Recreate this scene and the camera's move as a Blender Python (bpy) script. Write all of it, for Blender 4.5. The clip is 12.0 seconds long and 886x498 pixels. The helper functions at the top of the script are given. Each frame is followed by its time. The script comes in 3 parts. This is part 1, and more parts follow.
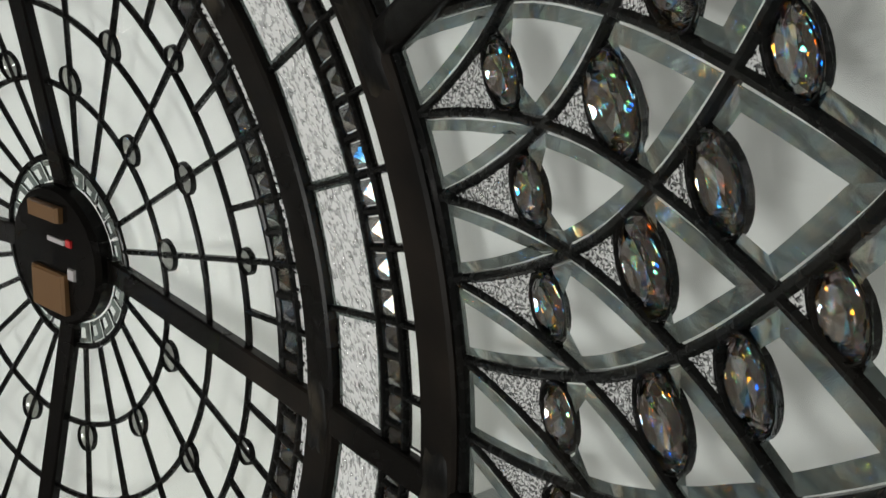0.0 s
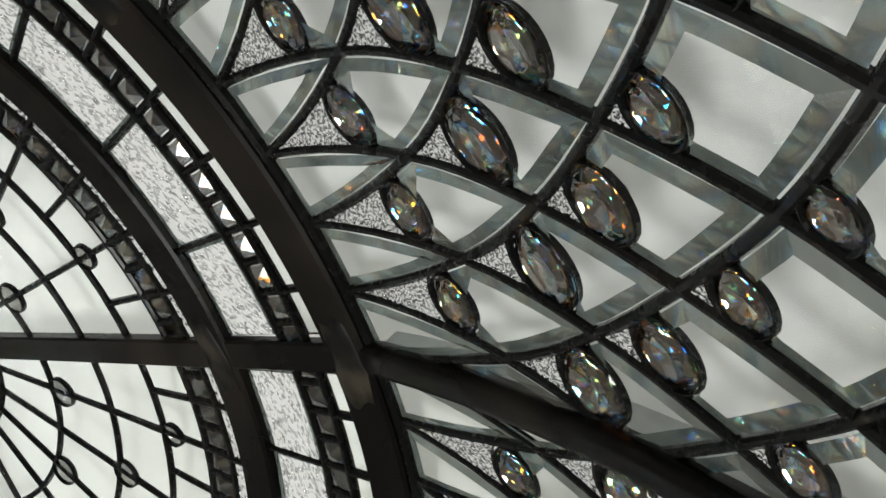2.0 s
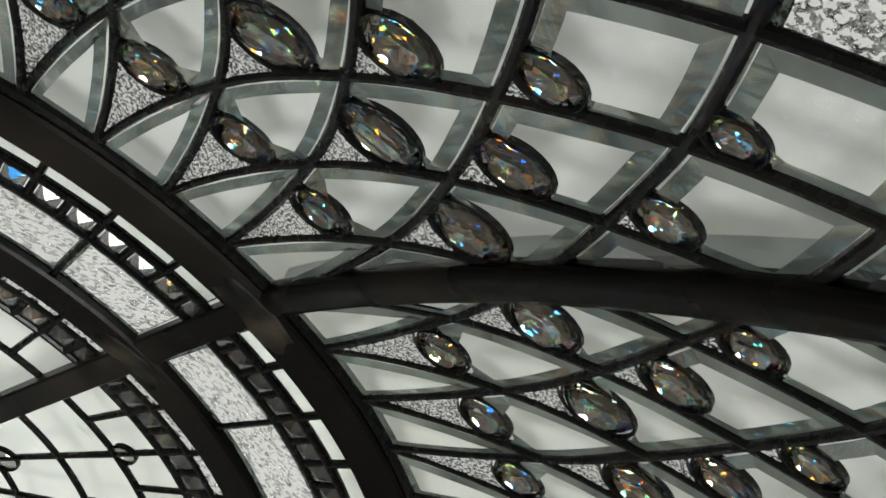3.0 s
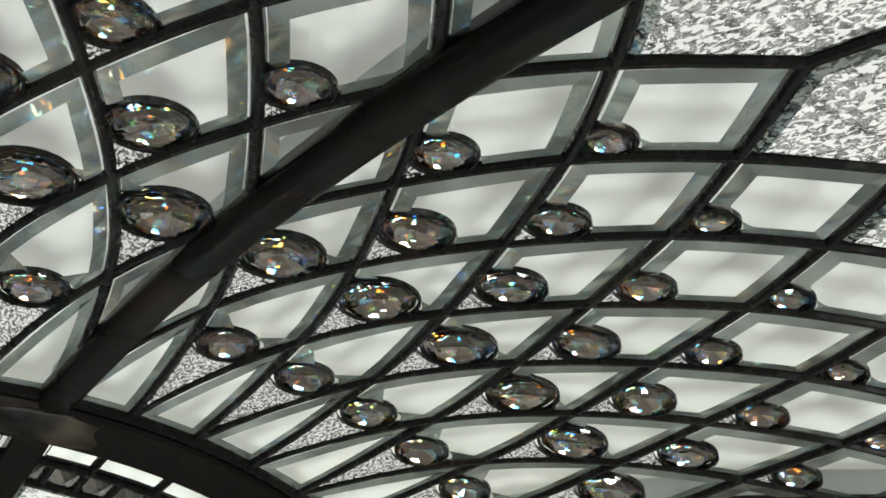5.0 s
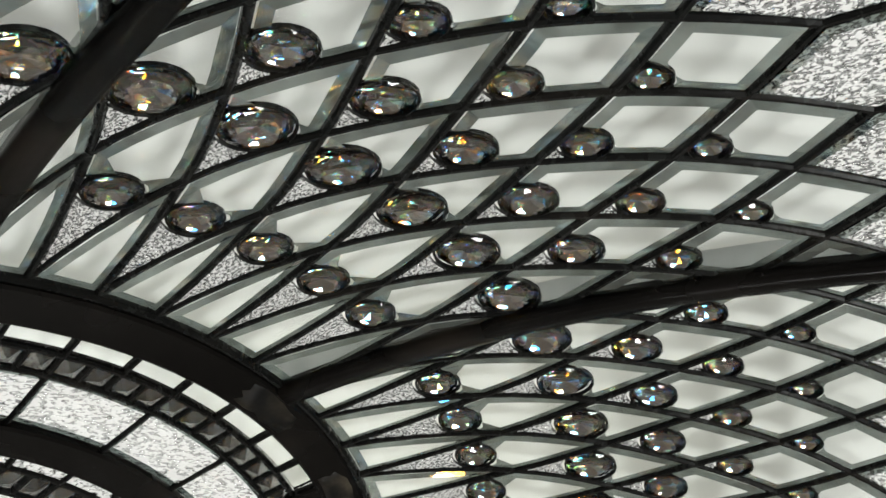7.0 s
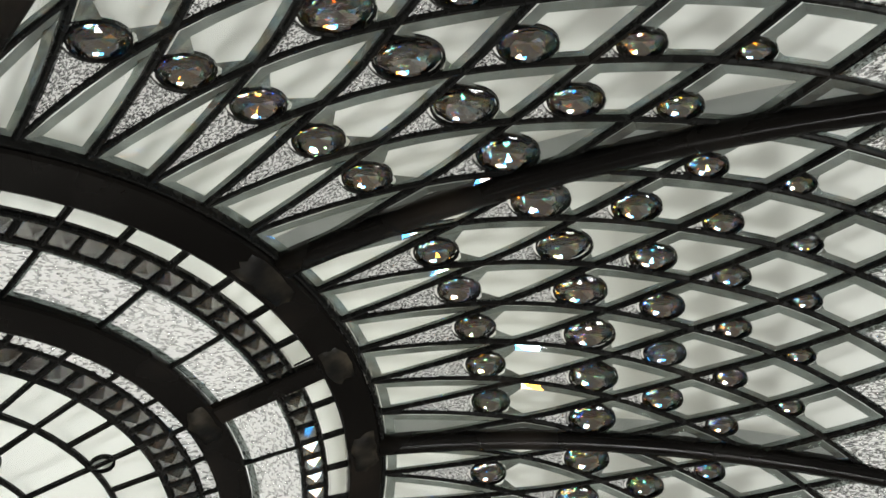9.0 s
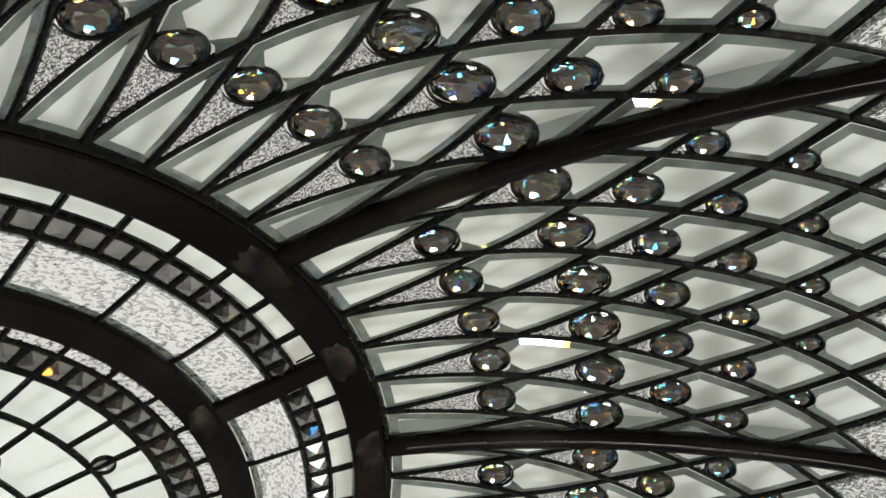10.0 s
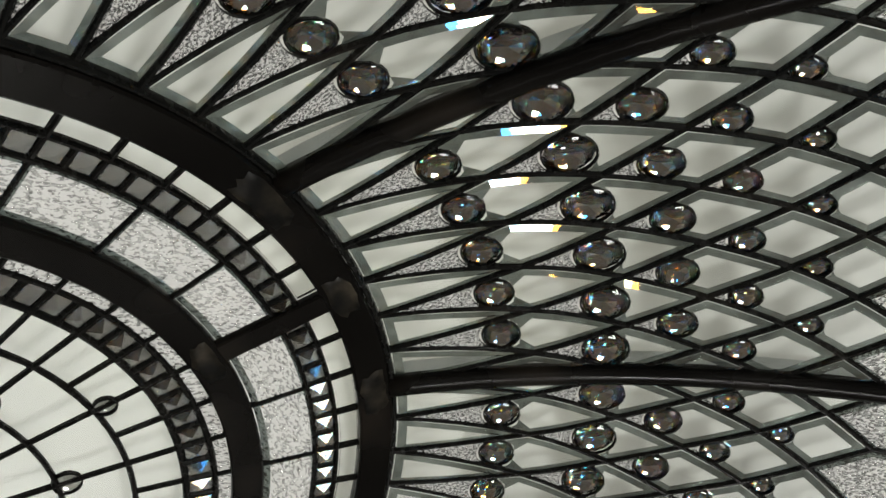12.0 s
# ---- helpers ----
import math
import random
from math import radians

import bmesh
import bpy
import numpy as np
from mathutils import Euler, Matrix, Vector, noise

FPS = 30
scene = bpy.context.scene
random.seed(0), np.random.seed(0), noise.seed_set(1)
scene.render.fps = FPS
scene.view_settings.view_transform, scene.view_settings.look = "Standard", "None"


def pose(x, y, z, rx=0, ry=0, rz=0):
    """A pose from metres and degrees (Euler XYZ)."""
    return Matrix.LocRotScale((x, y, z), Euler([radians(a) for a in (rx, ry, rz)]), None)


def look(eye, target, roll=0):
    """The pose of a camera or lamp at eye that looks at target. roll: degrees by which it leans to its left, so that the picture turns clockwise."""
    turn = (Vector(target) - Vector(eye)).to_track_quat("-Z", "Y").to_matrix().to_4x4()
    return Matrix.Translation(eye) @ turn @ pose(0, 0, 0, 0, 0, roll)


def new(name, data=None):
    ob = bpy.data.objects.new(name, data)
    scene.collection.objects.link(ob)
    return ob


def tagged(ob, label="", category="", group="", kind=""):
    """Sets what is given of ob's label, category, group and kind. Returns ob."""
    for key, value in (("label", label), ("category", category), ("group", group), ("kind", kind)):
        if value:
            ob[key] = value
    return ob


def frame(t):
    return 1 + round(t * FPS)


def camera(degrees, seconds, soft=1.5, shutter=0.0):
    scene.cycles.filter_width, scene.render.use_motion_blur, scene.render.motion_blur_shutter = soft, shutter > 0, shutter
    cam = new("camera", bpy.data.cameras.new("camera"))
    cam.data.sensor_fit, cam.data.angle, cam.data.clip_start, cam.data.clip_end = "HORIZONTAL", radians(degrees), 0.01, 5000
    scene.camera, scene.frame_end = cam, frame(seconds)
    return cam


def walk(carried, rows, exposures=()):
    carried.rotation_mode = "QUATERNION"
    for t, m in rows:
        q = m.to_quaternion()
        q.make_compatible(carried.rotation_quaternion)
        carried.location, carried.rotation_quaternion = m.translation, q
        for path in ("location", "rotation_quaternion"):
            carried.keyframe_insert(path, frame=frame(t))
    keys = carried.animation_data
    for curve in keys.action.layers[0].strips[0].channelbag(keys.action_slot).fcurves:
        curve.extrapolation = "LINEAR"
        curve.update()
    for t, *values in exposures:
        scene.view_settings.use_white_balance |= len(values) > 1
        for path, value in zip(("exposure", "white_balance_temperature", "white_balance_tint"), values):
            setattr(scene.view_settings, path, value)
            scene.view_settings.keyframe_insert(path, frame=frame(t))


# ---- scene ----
cam = camera(46.25, 12.0)
# seconds, eye in metres, turn in degrees
PATH = [
    (0.0, 0.6598, -0.2683, 1.8859, 164.32, -37.05, -4.65),
    (0.5, 0.6687, -0.2597, 1.8829, 162.54, -34.34, -2.39),
    (1.0, 0.6753, -0.2437, 1.8822, 159.68, -31.73, 3.23),
    (1.5, 0.6805, -0.2305, 1.8720, 155.54, -27.05, 10.81),
    (2.0, 0.6855, -0.2140, 1.8629, 151.02, -20.26, 19.62),
    (2.5, 0.6925, -0.1958, 1.8554, 147.19, -12.63, 28.45),
    (3.0, 0.6980, -0.1850, 1.8501, 145.02, -5.38, 35.07),
    (3.5, 0.6944, -0.1724, 1.8447, 145.51, 1.71, 39.90),
    (3.7, 0.6967, -0.1687, 1.8457, 145.06, 4.38, 42.12),
    (5.3, 0.6973, -0.1470, 1.8159, 149.45, 24.36, 58.80),
    (5.5, 0.6972, -0.1472, 1.8154, 148.99, 25.47, 59.50),
    (6.0, 0.6983, -0.1495, 1.8144, 146.68, 28.48, 60.43),
    (6.5, 0.6936, -0.1457, 1.8070, 144.87, 29.50, 60.03),
    (7.0, 0.6868, -0.1398, 1.7969, 142.96, 29.80, 59.70),
    (7.5, 0.6725, -0.1377, 1.7921, 141.57, 30.22, 59.90),
    (7.7, 0.6690, -0.1373, 1.7900, 140.98, 30.32, 60.06),
    (9.3, 0.6463, -0.1361, 1.7872, 139.15, 31.62, 60.72),
    (9.5, 0.6420, -0.1341, 1.7781, 140.12, 31.51, 61.14),
    (10.0, 0.6301, -0.1263, 1.7760, 141.48, 31.75, 61.73),
    (10.5, 0.6176, -0.1243, 1.7733, 142.71, 32.10, 61.97),
    (11.0, 0.6079, -0.1234, 1.7708, 143.12, 32.46, 62.29),
    (11.5, 0.6019, -0.1213, 1.7651, 142.63, 32.46, 62.70),
    (12.0, 0.5951, -0.1190, 1.7647, 141.26, 32.61, 62.83),
]
walk(cam, [(t, pose(*p)) for t, *p in PATH], exposures=[(0.0, -0.45, 6450, 11), (0.3, -0.02, 6450, 11), (1.0, 0.05, 6450, 11), (2.0, -0.15, 6450, 11), (2.5, -0.38, 6450, 11), (3.5, -0.05, 6450, 8), (5.5, 0.22, 6450, 10), (7.5, 0.08, 6450, 11), (9.5, -0.06, 6550, 11), (10.5, -0.06, 6500, 11), (12.0, -0.38, 6650, 11)])

# ---- light: a lamp above the opal shell, and unseen lights added there and in the room below ----
world = bpy.data.worlds.new("room_air")
world.use_nodes = True
world.node_tree.nodes["Background"].inputs[0].default_value = (0.62, 0.60, 0.58, 1)
world.node_tree.nodes["Background"].inputs[1].default_value = 0.05
scene.world = world


def area_lamp(name, eye, target, size, watts, colour=(1, 0.97, 0.93)):
    data = bpy.data.lights.new(name, "AREA")
    data.shape, data.size, data.energy, data.color = "DISK", size, watts, colour
    ob = new(name, data)
    ob.matrix_world = look(eye, target)
    return ob


U = 0.5            # metres for one unit of the dome's drawing
Z0 = 2.2           # height of the dome's datum
WARM = (0.98, 1.0, 0.95)
area_lamp("dome_lamp", (0, 0, Z0 + 0.70), (0, 0, Z0), 0.5, 6.6, WARM)
# unseen light added above the shell to turn some panels yellowish
area_lamp("yellow_fill", (0.40, 0.44, Z0 + 0.50), (0.42, 0.46, Z0), 0.4, 0.85, (1, 0.96, 0.50))
# wide fill added near the floor to brighten glass and shell from below
area_lamp("soft_fill", (0.5, 0.1, 0.12), (0.2, 0.2, Z0), 0.9, 36, WARM)
WHITE = (1, 1, 0.96)
# small unseen lights added so that the stones sparkle
for eye in ((1.5, -0.5, 0.7), (-0.9, -1.3, 0.8), (0.1, 1.7, 0.9)):
    area_lamp("sparkle_light", eye, (0.3, 0.2, Z0), 0.06, 0.9, WHITE)
# unseen light, placed where the bevels mirror it as bright streaks
area_lamp("streak_light", (-1.12, 0.35, 0.6), (0.3, 0.3, Z0), 0.17, 6.0, WHITE)
# fill lights added to brighten the floor and walls that the stones mirror
for x, y in ((2.3, -2.3), (-2.3, 2.3), (2.3, 2.3), (-2.3, -2.3)):
    area_lamp("room_fill", (x, y, 2.95), (x * 0.6, y * 0.6, 0), 0.5, 70, WARM)


# ---- materials ----
def material(name, colour, rough=0.5, metal=0.0, trans=0.0, ior=1.5):
    m = bpy.data.materials.new(name)
    m.use_nodes = True
    b = m.node_tree.nodes["Principled BSDF"]
    b.inputs["Base Color"].default_value = (*colour, 1)
    b.inputs["Roughness"].default_value = rough
    b.inputs["Metallic"].default_value = metal
    b.inputs["Transmission Weight"].default_value = trans
    b.inputs["IOR"].default_value = ior
    return m, m.node_tree.nodes, m.node_tree.links, b


def noise_node(nodes, links, scale, detail=3.0, coords="Object", stretch=None):
    tc = nodes.new("ShaderNodeTexCoord")
    n = nodes.new("ShaderNodeTexNoise")
    n.inputs["Scale"].default_value, n.inputs["Detail"].default_value = scale, detail
    if stretch:
        mp = nodes.new("ShaderNodeMapping")
        mp.inputs["Scale"].default_value = stretch
        links.new(tc.outputs[coords], mp.inputs["Vector"])
        links.new(mp.outputs["Vector"], n.inputs["Vector"])
    else:
        links.new(tc.outputs[coords], n.inputs["Vector"])
    return n


def add_bump(nodes, links, b, height, strength, distance):
    bump = nodes.new("ShaderNodeBump")
    bump.inputs["Strength"].default_value, bump.inputs["Distance"].default_value = strength, distance
    links.new(height, bump.inputs["Height"])
    links.new(bump.outputs["Normal"], b.inputs["Normal"])


def ramp(nodes, links, fac, stops):
    r = nodes.new("ShaderNodeValToRGB")
    e = r.color_ramp.elements
    e[0].position, e[0].color = stops[0][0], (*stops[0][1], 1)
    e[1].position, e[1].color = stops[-1][0], (*stops[-1][1], 1)
    for p, c in stops[1:-1]:
        e.new(p).color = (*c, 1)
    links.new(fac, r.inputs["Fac"])
    return r.outputs["Color"]


def make_came():
    m, n, l, b = material("black_patina_came", (0.012, 0.013, 0.012), 0.3, 0.0)
    b.inputs["Specular IOR Level"].default_value = 0.16
    big, fine = noise_node(n, l, 18, 3), noise_node(n, l, 160, 4)
    l.new(ramp(n, l, big.outputs["Fac"], [(0.35, (0.004, 0.0045, 0.0045)), (0.6, (0.006, 0.006, 0.0055)), (0.8, (0.014, 0.012, 0.010))]), b.inputs["Base Color"])
    l.new(ramp(n, l, fine.outputs["Fac"], [(0.3, (0.14,) * 3), (0.7, (0.34,) * 3)]), b.inputs["Roughness"])
    add_bump(n, l, b, fine.outputs["Fac"], 0.25, 0.0006)
    return m


def make_band():
    m, n, l, b = material("black_lacquered_band", (0.012, 0.012, 0.012), 0.22, 0.0)
    b.inputs["Specular IOR Level"].default_value = 0.12
    big, fine = noise_node(n, l, 7, 5), noise_node(n, l, 220, 3)
    # the brown end of the mottling paints in the band's brownish sheen
    l.new(ramp(n, l, big.outputs["Fac"], [(0.3, (0.002, 0.002, 0.002)), (0.55, (0.004, 0.0035, 0.003)), (0.74, (0.020, 0.015, 0.011))]), b.inputs["Base Color"])
    l.new(ramp(n, l, big.outputs["Fac"], [(0.3, (0.12,) * 3), (0.7, (0.38,) * 3)]), b.inputs["Roughness"])
    add_bump(n, l, b, fine.outputs["Fac"], 0.12, 0.0004)
    return m


def make_solder():
    m, n, l, b = material("brown_grey_solder", (0.05, 0.042, 0.034), 0.4, 0.0)
    b.inputs["Specular IOR Level"].default_value = 0.11
    big, fine = noise_node(n, l, 46, 6), noise_node(n, l, 300, 3)
    l.new(ramp(n, l, big.outputs["Fac"], [(0.40, (0.003, 0.003, 0.0028)), (0.53, (0.014, 0.012, 0.009)), (0.70, (0.048, 0.040, 0.029))]), b.inputs["Base Color"])
    add_bump(n, l, b, fine.outputs["Fac"], 0.3, 0.0006)
    return m


def split_gloss(n, l, normal, spread, rough, tint):
    """A mirror that throws red, green and blue to slightly different sides, as a prism does."""
    out = None
    for k, (r, g, b) in enumerate(((0.74, 0.27, 0.03), (0.23, 0.46, 0.23), (0.03, 0.27, 0.74))):
        add, unit, gloss = n.new("ShaderNodeVectorMath"), n.new("ShaderNodeVectorMath"), n.new("ShaderNodeBsdfGlossy")
        add.operation, unit.operation = "ADD", "NORMALIZE"
        add.inputs[1].default_value = ((k - 1) * spread * 0.8, (k - 1) * spread * 0.6, 0)
        l.new(normal, add.inputs[0]), l.new(add.outputs[0], unit.inputs[0]), l.new(unit.outputs[0], gloss.inputs["Normal"])
        gloss.inputs["Color"].default_value = (tint[0] * r, tint[1] * g, tint[2] * b, 1)
        gloss.inputs["Roughness"].default_value = rough
        if out is None:
            out = gloss.outputs[0]
        else:
            both = n.new("ShaderNodeAddShader")
            l.new(out, both.inputs[0]), l.new(gloss.outputs[0], both.inputs[1])
            out = both.outputs[0]
    return out


def make_clear():
    """Flat polished plate: light goes straight through, and each face mirrors a little."""
    m, n, l, b = material("clear_plate_glass", (0.90, 0.93, 0.915), 0.0, 0.0, 1.0, 1.5)
    n.remove(b)
    clear, gloss, mix = n.new("ShaderNodeBsdfTransparent"), n.new("ShaderNodeBsdfGlossy"), n.new("ShaderNodeMixShader")
    clear.inputs["Color"].default_value, gloss.inputs["Roughness"].default_value = (0.955, 0.972, 0.964, 1), 0.0
    mix.inputs[0].default_value = 0.045
    l.new(clear.outputs[0], mix.inputs[1]), l.new(gloss.outputs[0], mix.inputs[2])
    l.new(mix.outputs[0], n["Material Output"].inputs["Surface"])
    return m


def make_bevel():
    """Ground and polished edge: cloudy along its length, prismatic; a dark tint stands in for light bent away."""
    m, n, l, b = material("darkened_bevel_glass", (0.52, 0.57, 0.55), 0.06, 0.0, 1.0, 1.52)
    big, mid, fine = noise_node(n, l, 22, 2), noise_node(n, l, 95, 4), noise_node(n, l, 260, 3)
    mul = n.new("ShaderNodeMath")
    mul.operation = "MULTIPLY_ADD"
    mul.inputs[1].default_value = 0.5
    l.new(mid.outputs["Fac"], mul.inputs[0]), l.new(big.outputs["Fac"], mul.inputs[2])
    l.new(ramp(n, l, mul.outputs[0], [(0.52, (0.009, 0.012, 0.011)), (0.72, (0.033, 0.044, 0.040)), (0.95, (0.085, 0.110, 0.101))]), b.inputs["Base Color"])
    l.new(ramp(n, l, fine.outputs["Fac"], [(0.4, (0.0,) * 3), (0.7, (0.07,) * 3)]), b.inputs["Roughness"])
    geo, mix = n.new("ShaderNodeNewGeometry"), n.new("ShaderNodeMixShader")
    mix.inputs[0].default_value = 0.13
    l.new(b.outputs[0], mix.inputs[1])
    l.new(split_gloss(n, l, geo.outputs["Normal"], 0.009, 0.015, (0.9, 0.9, 0.9)), mix.inputs[2])
    l.new(mix.outputs[0], n["Material Output"].inputs["Surface"])
    return m


def make_hammered(name, scale, stretch, tint, glint_from, gloss):
    """Rippled glass, drawn out one way: white crests and grey hollows painted in for glints and dark refraction."""
    m, n, l, b = material(name, (tint,) * 3, 0.08, 0.0, 1.0, 1.5)
    cells, fine = noise_node(n, l, scale, 1.5, stretch=stretch), noise_node(n, l, scale * 2.2, 2, stretch=stretch)
    cells.inputs["Distortion"].default_value = 0.6
    add = n.new("ShaderNodeMath")
    add.operation = "MULTIPLY_ADD"
    add.inputs[1].default_value = 0.35
    l.new(fine.outputs["Fac"], add.inputs[0])
    l.new(cells.outputs["Fac"], add.inputs[2])
    bump, spark, last = n.new("ShaderNodeBump"), n.new("ShaderNodeBsdfGlossy"), n.new("ShaderNodeMixShader")
    bump.inputs["Strength"].default_value, bump.inputs["Distance"].default_value = 1.0, 0.006
    l.new(add.outputs[0], bump.inputs["Height"])
    l.new(bump.outputs[0], b.inputs["Normal"]), l.new(bump.outputs[0], spark.inputs["Normal"])
    spark.inputs["Roughness"].default_value, last.inputs[0].default_value = 0.05, gloss
    painted_glint, glow, both, mix = n.new("ShaderNodeBsdfDiffuse"), n.new("ShaderNodeBsdfTranslucent"), n.new("ShaderNodeMixShader"), n.new("ShaderNodeMixShader")
    painted_glint.inputs["Color"].default_value = glow.inputs["Color"].default_value = (0.92, 0.92, 0.91, 1)
    both.inputs[0].default_value = 0.3
    l.new(painted_glint.outputs[0], both.inputs[1]), l.new(glow.outputs[0], both.inputs[2])
    l.new(ramp(n, l, add.outputs[0], [(glint_from, (0.0,) * 3), (glint_from + 0.045, (0.42,) * 3), (glint_from + 0.095, (1.0,) * 3)]), mix.inputs[0])
    l.new(b.outputs[0], mix.inputs[1]), l.new(both.outputs[0], mix.inputs[2])
    l.new(mix.outputs[0], last.inputs[1]), l.new(spark.outputs[0], last.inputs[2])
    l.new(last.outputs[0], n["Material Output"].inputs["Surface"])
    return m


def make_foil(name, tint):
    m, n, l, b = material(name, tint, 0.03, 1.0)
    geo = n.new("ShaderNodeNewGeometry")
    l.new(split_gloss(n, l, geo.outputs["Normal"], 0.012, 0.012, tint), n["Material Output"].inputs["Surface"])
    return m


def make_opal():
    m = bpy.data.materials.new("white_opal_shell")
    m.use_nodes = True
    n, l = m.node_tree.nodes, m.node_tree.links
    n.remove(n["Principled BSDF"])
    mix, dif, tra = n.new("ShaderNodeMixShader"), n.new("ShaderNodeBsdfDiffuse"), n.new("ShaderNodeBsdfTranslucent")
    big = noise_node(n, l, 6, 4)
    col = ramp(n, l, big.outputs["Fac"], [(0.3, (0.76, 0.755, 0.745)), (0.7, (0.82, 0.815, 0.81))])
    l.new(col, dif.inputs["Color"]), l.new(col, tra.inputs["Color"])
    mix.inputs[0].default_value = 0.4
    l.new(dif.outputs[0], mix.inputs[1]), l.new(tra.outputs[0], mix.inputs[2])
    l.new(mix.outputs[0], n["Material Output"].inputs["Surface"])
    return m


CAME, BAND, SOLDER, CLEAR, BEVEL, FOIL, OPAL = make_came(), make_band(), make_solder(), make_clear(), make_bevel(), make_foil("grey_silver_foil", (0.64, 0.63, 0.615)), make_opal()
HAMMERED = make_hammered("hammered_glass", 760, (0.7, 1.2, 1), 0.26, 0.630, 0.22)
COARSE = make_hammered("coarse_hammered_glass", 430, (0.62, 1.25, 1), 0.32, 0.635, 0.16)
RIPPLED = make_hammered("rippled_belt_glass", 380, (1.25, 0.6, 1), 0.50, 0.575, 0.2)
FIN, pn, pl, pb = material("dull_grey_metal", (0.3, 0.31, 0.31), 0.5, 0.0)
pl.new(ramp(pn, pl, noise_node(pn, pl, 40, 4).outputs["Fac"], [(0.3, (0.40, 0.42, 0.42)), (0.7, (0.56, 0.58, 0.58))]), pb.inputs["Base Color"])
# pale backing whose colour stands in for light shining through clear stones
BACKLIT_BACK, pn, pl, pb = material("painted_backlight_back", (0.62, 0.61, 0.58), 0.5)
thin, shine, mix, both = pn.new("ShaderNodeBsdfTranslucent"), pn.new("ShaderNodeBsdfGlossy"), pn.new("ShaderNodeMixShader"), pn.new("ShaderNodeMixShader")
thin.inputs["Color"].default_value, shine.inputs["Color"].default_value = (0.62, 0.61, 0.58, 1), (0.8, 0.79, 0.76, 1)
shine.inputs["Roughness"].default_value, mix.inputs[0].default_value, both.inputs[0].default_value = 0.02, 0.5, 0.55
pl.new(pb.outputs[0], mix.inputs[1]), pl.new(thin.outputs[0], mix.inputs[2])
pl.new(mix.outputs[0], both.inputs[1]), pl.new(shine.outputs[0], both.inputs[2])
pl.new(both.outputs[0], pn["Material Output"].inputs["Surface"])
GEM = material("cut_crystal", (0.93, 0.93, 0.92), 0.0, 0.0, 1.0, 1.62)[0]
PRISM, pn, pl, pb = material("cut_glass_square", (0.24, 0.245, 0.24), 0.02, 0.0, 1.0, 1.55)
geo, mix = pn.new("ShaderNodeNewGeometry"), pn.new("ShaderNodeMixShader")
mix.inputs[0].default_value = 0.10
pl.new(pb.outputs[0], mix.inputs[1]), pl.new(split_gloss(pn, pl, geo.outputs["Normal"], 0.008, 0.03, (0.9, 0.9, 0.88)), mix.inputs[2])
pl.new(mix.outputs[0], pn["Material Output"].inputs["Surface"])
# colours of the room's reflection in the glossy hub plate
MIRRORED_BROWN = material("brown_hub_reflection", (0.16, 0.085, 0.035), 0.3)[0]
MIRRORED_RED = material("red_hub_reflection", (0.5, 0.02, 0.02), 0.4)[0]
MIRRORED_PALE = material("pale_hub_reflection", (0.45, 0.42, 0.42), 0.4)[0]
PLASTER, pn, pl, pb = material("grey_wall_paint", (0.30, 0.28, 0.26), 0.8)
pl.new(ramp(pn, pl, noise_node(pn, pl, 3, 4).outputs["Fac"], [(0.3, (0.26, 0.24, 0.22)), (0.7, (0.34, 0.32, 0.30))]), pb.inputs["Base Color"])
FLOORING, pn, pl, pb = material("brown_floor", (0.12, 0.08, 0.055), 0.5)
pl.new(ramp(pn, pl, noise_node(pn, pl, 5, 4, stretch=(1, 9, 1)).outputs["Fac"], [(0.3, (0.08, 0.067, 0.057)), (0.7, (0.15, 0.125, 0.107))]), pb.inputs["Base Color"])

# ---- the dome's form: height over radius, and arc length along the profile ----
INNER = np.polyfit((0.145, 0.282, 0.388, 0.470, 0.540, 0.604, 0.651, 0.726, 0.796, 0.848), (0.2295, 0.206, 0.188, 0.172, 0.153, 0.132, 0.127, 0.109, 0.091, 0.086), 2, w=(1,) * 9 + (6,))
OUTER = np.polyfit((0.848, 1.0, 1.1265, 1.2071, 1.2775, 1.3447, 1.44, 1.62), (0.087, 0.0055, -0.0755, -0.1358, -0.1907, -0.2509, -0.343, -0.543), 3)
OUTER[-1] += np.polyval(INNER, 0.848) - np.polyval(OUTER, 0.848)


def height(r):
    return float(np.polyval(INNER if r < 0.848 else OUTER, r))


def slope(r):
    return float(np.polyval(np.polyder(INNER if r < 0.848 else OUTER), r))


TAB_R = np.linspace(0, 1.8, 1801)
TAB_S = np.concatenate([[0], np.cumsum(np.hypot(np.diff(TAB_R), np.diff([height(r) for r in TAB_R])))])
STEP = radians(5.0)                    # the lattice's pitch
NODE_R = (0.85, 1.040, 1.150, 1.238, 1.320, 1.385, 1.442)


def on_dome(r, a, h=0.0):
    """A point of the dome in metres: radius, angle, and h towards the room."""
    s = slope(r)
    k = 1 / math.hypot(1, s)
    rr, z = r + h * s * k, height(r) - h * k
    return Vector((U * rr * math.cos(a), U * rr * math.sin(a), U * z))


def flat(r, a, a0):
    return Vector(((a - a0) * r, float(np.interp(r, TAB_R, TAB_S))))


def unflat(p, a0):
    r = float(np.interp(p.y, TAB_S, TAB_R))
    return r, a0 + p.x / r


